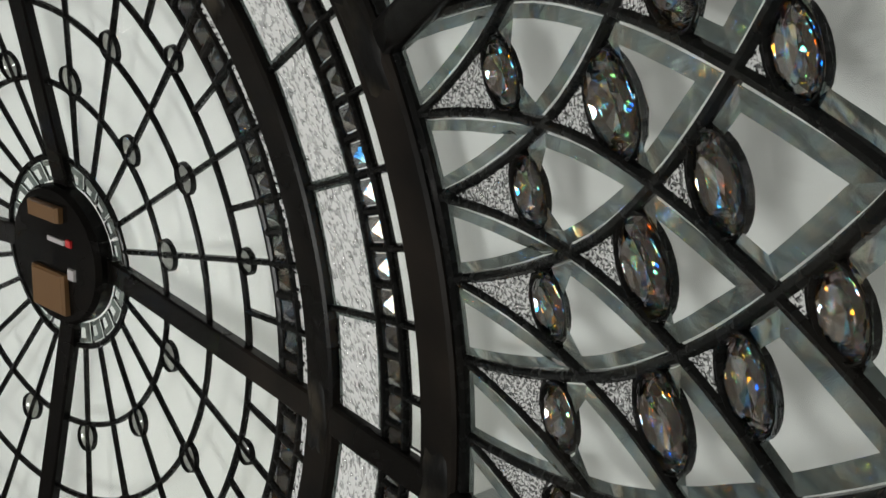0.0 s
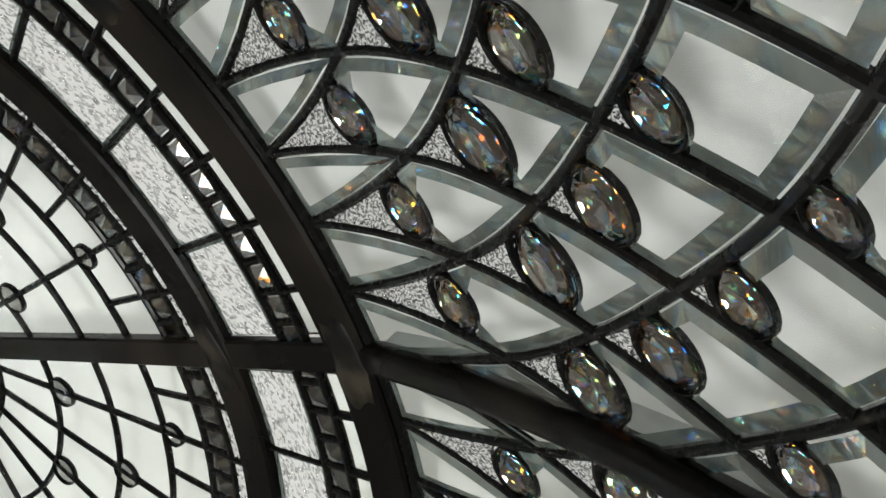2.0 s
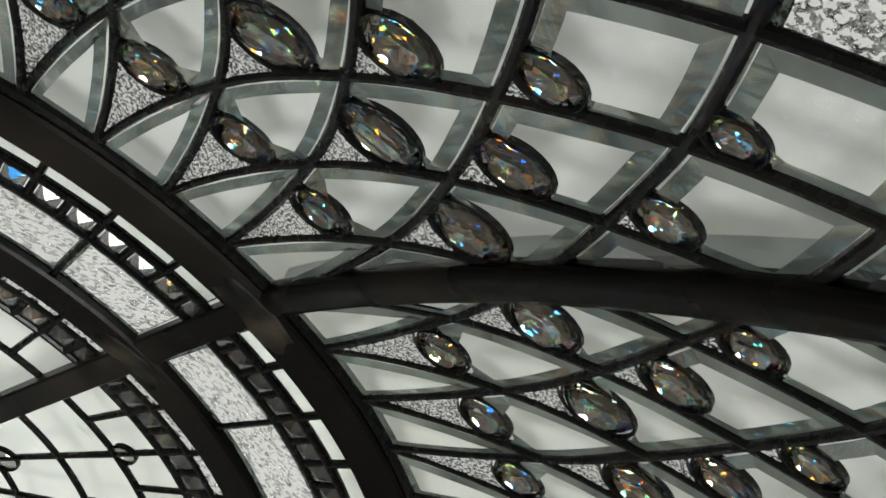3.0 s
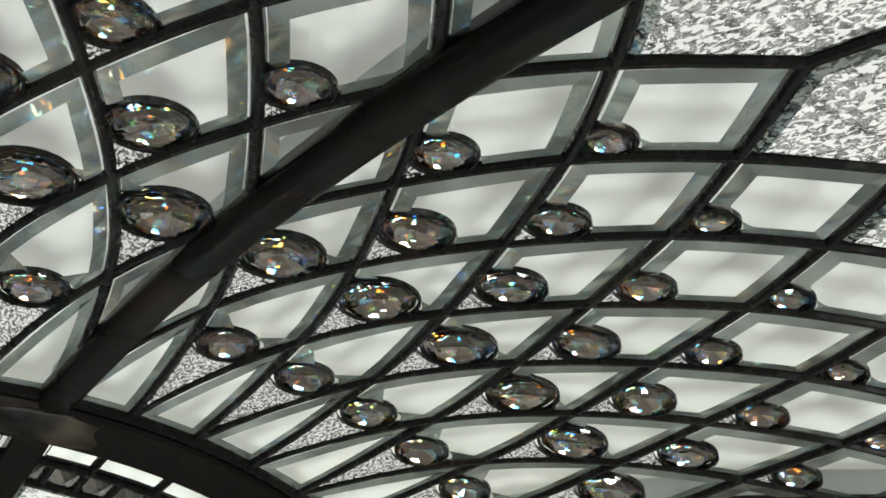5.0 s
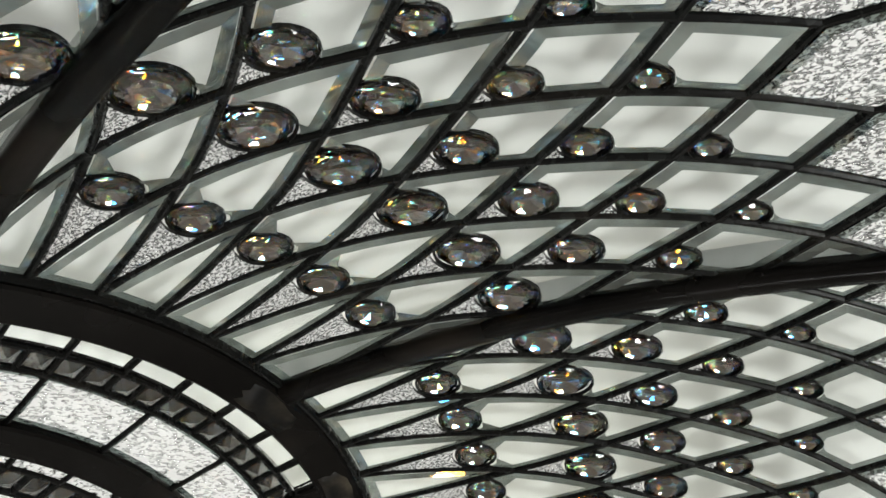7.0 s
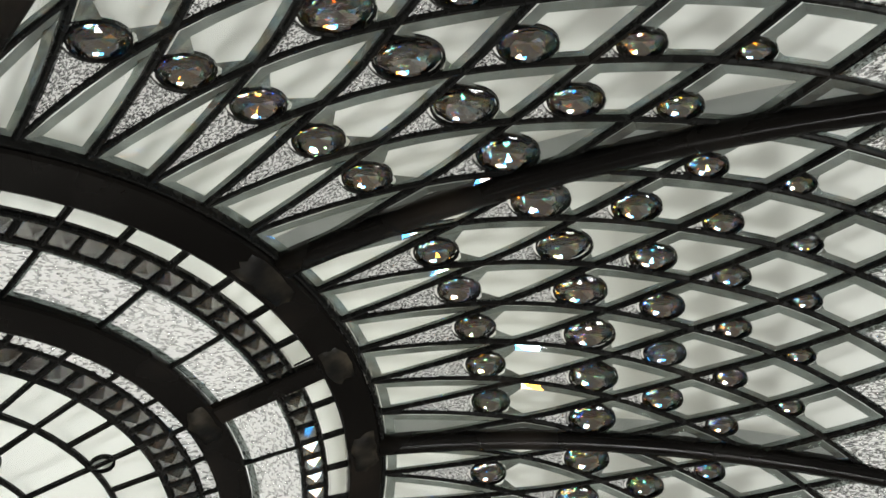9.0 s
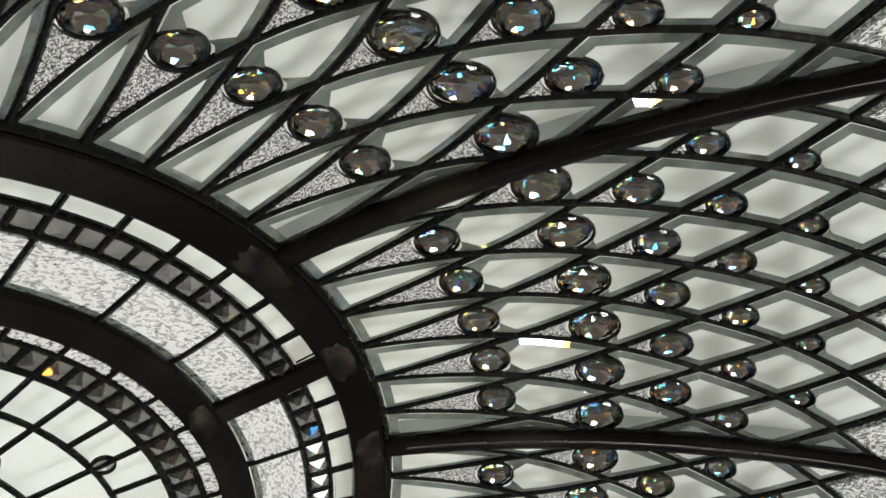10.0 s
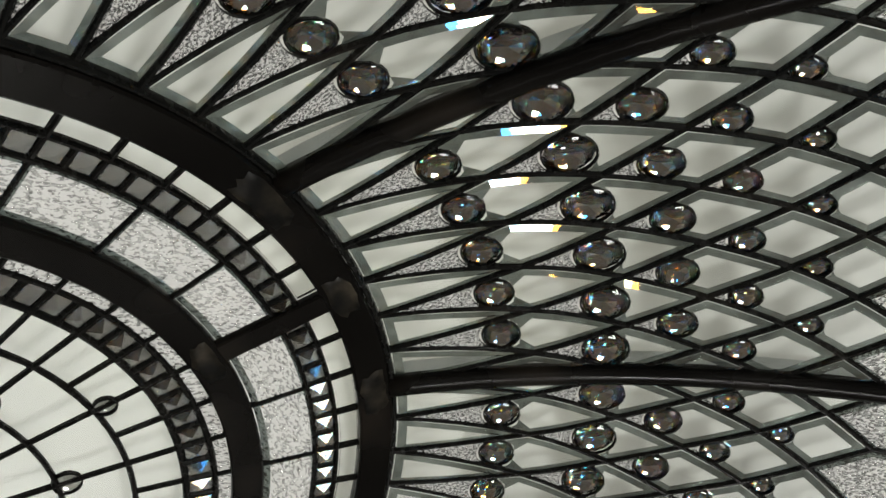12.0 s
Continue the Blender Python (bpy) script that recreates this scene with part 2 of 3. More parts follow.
def node_radius(m):
    """A smooth run through the lattice's node radii."""
    i = min(max(int(m), 0), len(NODE_R) - 2)
    t = m - i
    p1, p2 = NODE_R[i], NODE_R[i + 1]
    d1 = (p2 - NODE_R[i - 1]) / 2 if i else (p2 - p1) * 1.35
    d2 = (NODE_R[i + 2] - p1) / 2 if i + 2 < len(NODE_R) else p2 - p1
    return (2 * t**3 - 3 * t**2 + 1) * p1 + (t**3 - 2 * t**2 + t) * d1 + (3 * t**2 - 2 * t**3) * p2 + (t**3 - t**2) * d2


def inset(poly, dist, limit=6.0):
    """The polygon (counter-clockwise, flat) with each edge moved inwards by its own distance."""
    out, n = [], len(poly)
    for i in range(n):
        p, a, b = poly[i], poly[i - 1], poly[(i + 1) % n]
        e1, e2 = (p - a).normalized(), (b - p).normalized()
        n1, n2 = Vector((-e1.y, e1.x)), Vector((-e2.y, e2.x))
        d1, d2 = dist[i - 1], dist[i]
        det = n1.x * n2.y - n1.y * n2.x
        if abs(det) < 0.12:
            nn = (n1 + n2).normalized()
            out.append(p + nn * max(d1, d2) if abs(d1 - d2) < 1e-6 else p + nn * (d1 + d2) / 2)
        else:
            q = Vector(((d1 * n2.y - d2 * n1.y) / det, (n1.x * d2 - n2.x * d1) / det))
            if q.length > limit * max(d1, d2):
                q *= limit * max(d1, d2) / q.length
            out.append(p + q)
    return out


def mesh_of(name, verts, faces, mats, slots=None, smooth=False, turn=True):
    me = bpy.data.meshes.new(name)
    me.from_pydata([tuple(v) for v in verts], [], faces)
    if turn:
        bm = bmesh.new()
        bm.from_mesh(me)
        bmesh.ops.recalc_face_normals(bm, faces=bm.faces)
        bm.to_mesh(me)
        bm.free()
    for m in mats:
        me.materials.append(m)
    if slots:
        me.polygons.foreach_set("material_index", slots)
    if smooth:
        me.polygons.foreach_set("use_smooth", [True] * len(me.polygons))
    me.update()
    return me


def pane_mesh(name, poly, a0, lead, bevel, thick, mats, back=0.0, low=0.0030, gem=None):
    """A flat slab of glass in the outline poly, with the width of the bevel on each edge."""
    n = len(poly)
    rim = inset(poly, lead if isinstance(lead, list) else [lead] * n, 2.2)
    mid = sum(rim, Vector((0, 0))) / n
    r0, am = unflat(mid, a0)
    org = on_dome(r0, am)
    up = (on_dome(r0, am, 0.01) - org).normalized()
    ex = Vector((-math.sin(am), math.cos(am), 0))
    ey = up.cross(ex).normalized()
    if ey.dot(on_dome(r0 + 0.01, am) - org) < 0:
        ey = -ey
    plane = []
    for p in rim:
        d = (on_dome(*unflat(p, a0)) - org) / U
        plane.append(Vector((d.dot(ex), d.dot(ey))))
    sunk = sum((on_dome(*unflat(p, a0)) - org).dot(up) for p in rim) / n / U
    tx, ty = random.uniform(-0.02, 0.02), random.uniform(-0.02, 0.02)    # no two panes lie quite alike
    place = lambda q, h: org + (ex * q.x + ey * q.y + up * (h + sunk + tx * q.x + ty * q.y)) * U
    cut = max(bevel) > 0
    top = inset(plane, bevel) if cut else plane
    if cut:
        for _ in range(4):
            for i in range(n):
                j = (i + 1) % n
                if (top[j] - top[i]).dot(plane[j] - plane[i]) < 0:
                    top[i] = top[j] = (top[i] + top[j]) / 2
    if gem:
        # the cut edge follows the stone: no bevel there, and none reaches into it
        d = (on_dome(*unflat(gem[0], a0)) - org) / U
        g = Vector((d.dot(ex), d.dot(ey)))
        reach, last, tip = gem[1] + 0.001, gem[2], gem[2] // 2
        for i in range(1, last):
            right = i < tip
            if i != tip and (top[i].x < 0.0005 if right else top[i].x > -0.0005 or top[i].y > top[tip].y):
                top[i] = top[tip].copy()
        inside = [i for i in range(1, tip) if (top[i] - g).length < reach]
        first = max(inside) if inside else 1
        meet = g + (top[first] - g).normalized() * max(reach, (top[first] - g).length)
        low_angle = math.atan2(meet.y - g.y, abs(meet.x))
        for i in list(range(first + 1)) + list(range(last - first, n)):
            if i <= first or i <= last or math.atan2(top[i].y - g.y, abs(top[i].x)) < low_angle:
                top[i] = Vector((math.copysign(meet.x, plane[i].x), meet.y))
    verts = [place(q, back) for q in plane] + [place(q, low if cut and max(bevel[i], bevel[i - 1]) > 0.002 else thick) for i, q in enumerate(plane)]
    faces, slots = [tuple(reversed(range(n)))], [0]
    for i in range(n):
        j = (i + 1) % n
        faces.append((i, j, n + j, n + i)), slots.append(len(mats))
    if cut:
        # a hair of clear glass stands in for the edge's bright glint, then the ground bevel
        hem = 0.15
        verts += [place(p.lerp(q, hem), low + hem * (thick - low) if max(bevel[i], bevel[i - 1]) > 0.002 else thick) for i, (p, q) in enumerate(zip(plane, top))]
        verts += [place(q, thick) for q in top]
        for i in range(n):
            j = (i + 1) % n
            faces.append((n + i, n + j, 2 * n + j, 2 * n + i)), slots.append(0 if mats[0] is CLEAR else len(mats) - 1)
            faces.append((2 * n + i, 2 * n + j, 3 * n + j, 3 * n + i)), slots.append(len(mats) - 1)
    faces.append(tuple(range(len(verts) - n, len(verts)))), slots.append(0)
    if ex.cross(ey).dot(up) < 0:
        faces = [tuple(reversed(f)) for f in faces]
    return mesh_of(name, verts, faces, mats + [CAME], slots, turn=False)


PROFILE = ((-1, 0.0), (-0.8, 0.62), (-0.35, 1.0), (0.35, 1.0), (0.8, 0.62), (1, 0.0))


class Cames:
    """Bars of lead or metal swept along runs of (radius, angle), gathered into one mesh."""

    def __init__(self):
        self.v, self.f = [], []

    def run(self, pts, wide, high, base=0.0, closed=False, shape=PROFILE):
        n, k = len(pts), len(shape)
        start = len(self.v)
        core = [on_dome(r, a) for r, a in pts]
        for i, (r, a) in enumerate(pts):
            p0 = core[i - 1] if i or closed else core[i]
            p1 = core[(i + 1) % n] if i < n - 1 or closed else core[i]
            up = (on_dome(r, a, 0.01) - core[i]).normalized()
            side = (p1 - p0).normalized().cross(up)
            for x, y in shape:
                self.v.append(core[i] + side * (x * wide * U / 2) + up * ((base + y * (high - base)) * U))
        for i in range(n if closed else n - 1):
            j = (i + 1) % n
            for c in range(k - 1):
                self.f.append((start + i * k + c, start + i * k + c + 1, start + j * k + c + 1, start + j * k + c))
            self.f.append((start + i * k + k - 1, start + i * k, start + j * k, start + j * k + k - 1))
        if not closed:
            self.f.append(tuple(start + c for c in range(k)))
            self.f.append(tuple(start + (n - 1) * k + c for c in reversed(range(k))))

    def circle(self, r, a, rad, wide, high, base=0.0, n=22):
        s0 = float(np.interp(r, TAB_R, TAB_S))
        self.run([unflat(Vector((rad * math.cos(t), s0 + rad * math.sin(t))), a) for t in (2 * math.pi * i / n for i in range(n))], wide, high, base, True)

    def arc(self, r, a1, a2, wide, high, n=None, base=0.0, shape=PROFILE):
        n = n or max(3, int(abs(a2 - a1) / radians(1.6)))
        self.run([(r, a1 + (a2 - a1) * i / n) for i in range(n + 1)], wide, high, base, False, shape)

    def mesh(self, name, mat):
        return mesh_of(name, self.v, self.f, [mat], smooth=False)


def part(name, data, parent, label="", shadow=True):
    ob = new(name, data)
    ob.parent = parent
    if label:
        ob["label"] = label
    ob.visible_shadow = shadow
    return ob


def gem_mesh(name, r, a, rad, behind, rim):
    """A round cut stone: table and crown facets to the room, a foiled or pale-backed pavilion behind."""
    n, s0 = 12, float(np.interp(r, TAB_R, TAB_S))
    spin, lean = random.uniform(0, 1), Vector((random.uniform(-0.08, 0.08), random.uniform(-0.08, 0.08)))
    deep = 0.8 if behind else 1.0
    rings = ((0.60, 0.22, 0.5), (0.84, 0.15, 0.0), (1.0, 0.04, 0.5), (1.0, 0.0, 0.5), (0.53, -0.15 * deep, 0.0))
    verts, faces, slots = [], [], []
    for q, h, ph in rings:
        for i in range(n):
            t = 2 * math.pi * (i + ph + spin) / n
            verts.append(on_dome(*unflat(Vector((q * rad * math.cos(t), s0 + q * rad * math.sin(t))), a), h * rad + 0.0010 + q * rad * (lean.x * math.cos(t) + lean.y * math.sin(t))))
    verts.append(on_dome(r, a, -0.22 * deep * rad + 0.0010))
    faces.append(tuple(reversed(range(n)))), slots.append(0)
    for k in range(4):
        shift = {0: 1, 1: 0, 2: None, 3: 1}[k]
        for i in range(n):
            j = (i + 1) % n
            a0, b0 = k * n, (k + 1) * n
            if shift is None:
                fs = [(a0 + i, a0 + j, b0 + j, b0 + i)]
            elif shift == 1:
                fs = [(a0 + i, b0 + j, b0 + i), (a0 + i, a0 + j, b0 + j)]
            else:
                fs = [(a0 + i, a0 + j, b0 + i), (a0 + j, b0 + j, b0 + i)]
            faces += fs
            slots += [1 if k == 3 else 0] * len(fs)
    for i in range(n):
        faces.append((4 * n + i, 4 * n + (i + 1) % n, 5 * n)), slots.append(1)
    faces += [tuple(len(verts) + i for i in f) for f in rim.f]
    slots += [2] * len(rim.f)
    return mesh_of(name, verts + rim.v, faces, [GEM, behind or FOIL, CAME], slots)


def prism_mesh(name, r1, r2, a1, a2):
    """A small square stone with a four-sided point."""
    c = [(r1, a1), (r1, a2), (r2, a2), (r2, a1)]
    verts = [on_dome(r, a, -0.003) for r, a in c] + [on_dome(r, a, 0.002) for r, a in c] + [on_dome((r1 + r2) / 2, (a1 + a2) / 2, 0.0095)]
    faces = [(0, 1, 2, 3)] + [(i, 4 + i, 4 + (i + 1) % 4, (i + 1) % 4) for i in range(4)] + [(4 + i, 8, 4 + (i + 1) % 4) for i in range(4)]
    return mesh_of(name, verts, faces, [PRISM])


def cell_sides(m0, ac, n=5):
    """Left and right lower edges and upper edges of a lattice cell, as runs of (radius, angle)."""
    low = [(node_radius(m0 + i / n), 0.5 * STEP * i / n) for i in range(n + 1)]
    high = [(node_radius(m0 + 1 + i / n), 0.5 * STEP * (1 - i / n)) for i in range(n + 1)]
    return low, high


GEM_R = (1.000, 1.1265, 1.2071, 1.2775, 1.3447)
GEM_RAD = (0.0262, 0.0328, 0.0272, 0.0215, 0.0173)
RIM = 0.0031                            # lead round a stone
LEAD = 0.0050                           # half a lattice came


def cut_cell(m0, ac):
    """Outlines (flat) of the clear pane above the stone and the hammered piece below it."""
    rg, rad = GEM_R[m0], GEM_RAD[m0] + RIM * 0.4
    low, high = cell_sides(m0, ac)
    g = flat(rg, 0, 0)
    fine = [(node_radius(m0 + i / 40), 0.5 * STEP * i / 40) for i in range(81)]
    fine = [(r, x if i <= 40 else STEP - x) for i, (r, x) in enumerate(fine)]
    line = [flat(r, x, 0) for r, x in fine]
    inner = [p + Vector((-(q - o).y, (q - o).x)).normalized() * 0.005 for o, p, q in zip([line[0]] + line[:-1], line, line[1:] + [line[-1]])]
    away = [(p - g).length for p in inner]
    best = min(range(len(line)), key=lambda i: away[i])
    i_up = next((i for i in range(best, 81) if away[i] > rad), best) if away[best] < rad else best
    i_dn = next((i for i in range(best, -1, -1) if away[i] > rad), best) if away[best] < rad else best
    rim_pt = lambda t: g + Vector((math.cos(t), math.sin(t))) * rad
    # clear pane, counter-clockwise seen with x right and y outwards
    right = [line[i_up]] + [line[i] for i in range(i_up + 4, 34, 9)] + ([line[40]] if i_up < 38 else []) + [line[i] for i in range(max(49, i_up + 5), 78, 10)] + [line[80]]
    up_a = math.atan2(inner[i_up].y - g.y, inner[i_up].x - g.x)
    notch = [rim_pt(math.pi - up_a + (2 * up_a - math.pi) * i / 8) for i in range(1, 8)]
    mirror = [Vector((-p.x, p.y)) for p in reversed(right[:-1])]
    clear = right + mirror + notch
    bev = [1] * (len(right) + len(mirror) - 1) + [0] * (len(notch) + 1)
    # hammered piece below
    dn_a = math.atan2(inner[i_dn].y - g.y, inner[i_dn].x - g.x)
    side = [line[i] for i in range(0, i_dn, 6)] + [line[i_dn]]
    arc = [rim_pt(dn_a + (-math.pi - 2 * dn_a) * i / 8) for i in range(1, 8)]
    ham = side + arc + [Vector((-p.x, p.y)) for p in reversed(side[1:])]
    return clear, bev, ham, i_dn


# ---- the dome ----
dome = tagged(new("glass_dome"), "large clear cut-glass dome with crystal jewels and black leading", "glass dome")
dome.location = (0, 0, Z0)


def came(pts, wide=2 * LEAD, high=0.0068):
    c = Cames()
    c.run(pts, wide, high)
    return ("came", c.mesh("came", CAME), "", True)


def jewel(r, a, rad, behind=None):
    """A stone and the lead rim that holds it."""
    c = Cames()
    c.circle(r, a, rad + RIM * 0.35, RIM, 0.0054 if behind is None else 0.007, 0.0008 if behind is None else 0.0)
    me = gem_mesh("jewel", r, a, rad, behind, c)
    return ("jewel", me, "round faceted foil-backed crystal jewel" if behind is None else "round bright faceted crystal jewel", behind is None)


def build_panel():
    """One of twelve panels between two ribs: its leading, with panes, hammered pieces and stones."""
    kids = []
    for k in range(7):
        for sgn in (-1, 1):
            pts = []
            for i in range(31):
                m = i / 5
                a = k * STEP + sgn * 0.5 * STEP * m
                if -1e-6 <= a <= 6 * STEP + 1e-6:
                    pts.append((node_radius(m), a))
            if len(pts) > 2:
                kids.append(came(pts))
    # lines that enter from the ribs
    for edge, sgn in ((0, 1), (6, -1)):
        for m0 in (2, 4):
            kids.append(came([(node_radius(m0 + i / 5), edge * STEP + sgn * 0.5 * STEP * i / 5) for i in range(int((6 - m0) * 5) + 1)]))
    for k in range(1, 6):
        kids.append(came([(1.442 + 0.16 * i / 4, k * STEP) for i in range(5)]))
    c = Cames()
    c.arc(0.853, 0, 6 * STEP, 0.010, 0.011)
    # first row of tiles on the ring
    for k in range(6):
        ac = (k + 0.5) * STEP
        base = [(0.853, x * STEP) for x in (-0.5, -0.25, 0, 0.25, 0.5)]
        rightside = [(node_radius(i / 5), 0.5 * STEP * (1 - i / 5)) for i in range(1, 6)]
        leftside = [(r, -a) for r, a in reversed(rightside[:-1])]
        poly = [flat(r, a, 0) for r, a in base + rightside + leftside]
        me = pane_mesh("bevelled_pane", poly, ac, LEAD * 0.8, [0.0165] * 4 + [0.0105] * (len(poly) - 4), 0.0056, [CLEAR, BEVEL])
        kids.append(("bevelled_pane", me, "", False))
    for m0 in range(5):
        clear, bev, ham, i_dn = cut_cell(m0, 0)
        width = (0.0115, 0.0135, 0.014, 0.014, 0.014)[m0]
        odd = m0 % 2
        for k in range(0, 6 if odd else 7):
            ac = (k + (0.5 if odd else 0)) * STEP
            if not odd and k in (0, 6):
                # a cell under a rib: half a plain pane without a stone
                low, high = cell_sides(m0, 0)
                sgn = 1 if k == 0 else -1
                edge = [flat(r, a, 0) for r, a in low + high[1:]]
                poly = [Vector((sgn * p.x, p.y)) for p in edge]
                poly = poly if sgn == 1 else list(reversed(poly))
                me = pane_mesh("bevelled_pane", poly, ac, LEAD * 0.8, [width * 0.8] * (len(poly) - 1) + [0.002], 0.0056, [CLEAR, BEVEL])
                kids.append(("bevelled_pane", me, "", False))
                continue
            me = pane_mesh("bevelled_pane", clear, ac, [LEAD * 0.8 if b else 0.0015 for b in bev], [width if b else 0.0008 for b in bev], 0.0050, [CLEAR, BEVEL], back=0.0010, gem=(flat(GEM_R[m0], 0, 0), GEM_RAD[m0] + RIM * 0.4 + 0.0015, len(bev) - 8))
            kids.append(("bevelled_pane", me, "", False))
            if i_dn > 6:
                kids.append(("hammered_piece", pane_mesh("hammered_piece", ham, ac, LEAD * 0.9, [0] * len(ham), 0.004, [HAMMERED]), "small piece of rippled hammered glass", False))
            kids.append(jewel(GEM_R[m0], ac, GEM_RAD[m0]))
    for k in range(6):
        a = (k + 0.5) * STEP
        poly = [flat(r, x, 0) for r, x in [(node_radius(5), 0)] + [(node_radius(5 + i / 4), 0.5 * STEP * i / 4) for i in (1, 2, 3, 4)] + [(1.6, 0.5 * STEP), (1.6, 0), (1.6, -0.5 * STEP)] + [(node_radius(5 + i / 4), -0.5 * STEP * i / 4) for i in (4, 3, 2, 1)]]
        kids.append(("border_piece", pane_mesh("border_piece", poly, a, LEAD, [0.006] * len(poly), 0.006, [COARSE, BEVEL]), "large rippled hammered glass border piece", False))
    return c.mesh("panel", CAME), kids


def build_segment():
    """One quarter of the web in the middle, between two spokes."""
    c, kids = Cames(), []
    pitch = radians(90) / 12
    line = [pitch * i for i in range(13)]
    rings = (0.147, 0.264, 0.376, 0.470, 0.541)
    c.arc(rings[4], radians(1), radians(89), 0.012, 0.006)
    ring_at = lambda r, w, h: came([(r, radians(1 + 88 * i / 30)) for i in range(31)], w, h)
    kids += [ring_at(r, w, 0.006) for r, w in zip(rings[:4], (0.010, 0.009, 0.009, 0.009))]
    kids.append(ring_at(0.582, 0.011, 0.008))
    for i in range(1, 12):
        inner = rings[0] if i % 2 == 0 else rings[3]
        kids.append(came([(inner + (rings[4] - inner) * k / 8, line[i]) for k in range(9)], 0.0085, 0.006))

    def slab(name, r1, r2, a1, a2, mats, gap=0.0035, thick=0.004, label="", bevel=0.0):
        n = max(2, int((a2 - a1) / radians(4)))
        am = (a1 + a2) / 2
        rr = [(r1, a1 + (a2 - a1) * i / n) for i in range(n + 1)] + [(r2, a2 - (a2 - a1) * i / n) for i in range(n + 1)]
        poly = [flat(r, a, am) for r, a in rr]
        kids.append((name, pane_mesh(name, poly, am, gap, [bevel] * len(poly), thick, mats), label, False))

    for i in range(12):
        slab("web_pane", rings[3], rings[4], line[i], line[i + 1], [CLEAR])
        if i:
            kids.append(came([(0.582, line[i]), (0.595, line[i]), (0.608, line[i])], 0.010, 0.008))
        slab("hammered_piece", 0.583, 0.607, line[i], line[i + 1], [RIPPLED], label="narrow piece of rippled hammered glass")
        for a in (line[i], line[i] + pitch / 2):
            kids.append(came([(0.541, a), (0.561, a), (0.582, a)], 0.013, 0.006))
        for q in (0, 1):
            a1 = line[i] + pitch * (0.09 + 0.5 * q)
            kids.append(("cut_square", prism_mesh("cut_square", 0.547, 0.577, a1, a1 + pitch * 0.32), "small square cut-glass stud", False))
    for i in range(0, 12, 2):
        for r1, r2 in zip(rings[:3], rings[1:4]):
            slab("web_pane", r1, r2, line[i], line[i + 2], [CLEAR])
    for i in (2, 6, 10):
        kids.append(jewel(0.283, line[i], 0.0200, BACKLIT_BACK))
        kids.append(jewel(0.486, line[i], 0.0145, BACKLIT_BACK))
    for i in (4, 8):
        kids.append(jewel(0.389, line[i], 0.0190, BACKLIT_BACK))
    for i in range(5):
        a1 = radians(8) + radians(74) * i / 5
        a2 = radians(8) + radians(74) * (i + 0.98) / 5
        slab("hub_facet", 0.110, 0.143, a1, a2, [CLEAR, BEVEL], 0.001, 0.007, "cut-glass facet round the hub", 0.008)
    return c.mesh("web_segment", CAME), kids


def build_band():
    """One eighth of the belt between the two black rings."""
    c, kids = Cames(), []
    e, full = radians(1.5), radians(45)    # the links cover the first and last of each row
    c.arc(0.7305, 0, radians(45), 0.009, 0.008)
    kids.append(came([(0.763, radians(45) * i / 20) for i in range(21)], 0.009, 0.008))
    for i in range(1, 8):
        a = full * i / 8
        kids.append(came([(0.763, a), (0.780, a), (0.798, a)], 0.009, 0.008))
    for i in range(1, 4):
        a = full * i / 4
        kids.append(came([(0.649, a), (0.69, a), (0.7305, a)], 0.008, 0.008))
    for i in range(1, 16):
        a = full * i / 16
        kids.append(came([(0.7305, a), (0.747, a), (0.763, a)], 0.010, 0.006))

    def slab(name, r1, r2, a1, a2, mats, gap, thick, label="", inner=0.0):
        am, n = (a1 + a2) / 2, 4
        rr = [(r1, a1 + (a2 - a1) * i / n) for i in range(n + 1)] + [(r2, a2 - (a2 - a1) * i / n) for i in range(n + 1)]
        poly = [flat(r, a, am) for r, a in rr]
        kids.append((name, pane_mesh(name, poly, am, gap, [inner] * n + [inner * 0.25] * (n + 2), thick, mats), label, False))

    for i in range(8):
        slab("clear_piece", 0.766, 0.799, max(full * i / 8, e), min(full * (i + 1) / 8, full - e), [CLEAR], 0.0035, 0.004, "narrow clear glass piece")
    for i in range(4):
        slab("hammered_piece", 0.649, 0.7305, max(full * i / 4, e), min(full * (i + 1) / 4, full - e), [RIPPLED, BEVEL], 0.0035, 0.006, "piece of rippled hammered glass", 0.010)
    for i in range(16):
        a1 = full * (i + 0.16) / 16
        kids.append(("cut_square", prism_mesh("cut_square", 0.7345, 0.759, a1, a1 + full * 0.68 / 16), "small square cut-glass stud", False))
    return c.mesh("belt_segment", CAME), kids


def ring_round(name, first, count, label):
    mesh, kids = first
    for i in range(count):
        p = part(name, mesh, dome, label)
        p.rotation_euler = (0, 0, 2 * math.pi * i / count)
        for kid_name, me, kid_label, shadow in kids:
            part(kid_name, me, p, kid_label, shadow)


BOX = ((-1, 0.0), (-1, 0.8), (-0.86, 1.0), (0.86, 1.0), (1, 0.8), (1, 0.0))


def bar_mesh(name, pts, wide, high, base, mat, shape=BOX, closed=False, smooth=False):
    c = Cames()
    c.run(pts, wide, high, base, closed, shape)
    return mesh_of(name, c.v, c.f, [mat], smooth=smooth)


full_turn = [2 * math.pi * i / 144 for i in range(144)]
part("outer_band", bar_mesh("outer_band", [(0.8225, a) for a in full_turn], 0.052, 0.016, 0.0, BAND, closed=True), dome, "wide glossy black metal ring")
part("inner_band", bar_mesh("inner_band", [(0.628, a) for a in full_turn], 0.047, 0.014, 0.0, BAND, closed=True), dome, "wide glossy black metal ring")
part("rim_band", bar_mesh("rim_band", [(1.615, a) for a in full_turn], 0.060, 0.022, -0.012, BAND, closed=True), dome, "black metal rim of the dome")
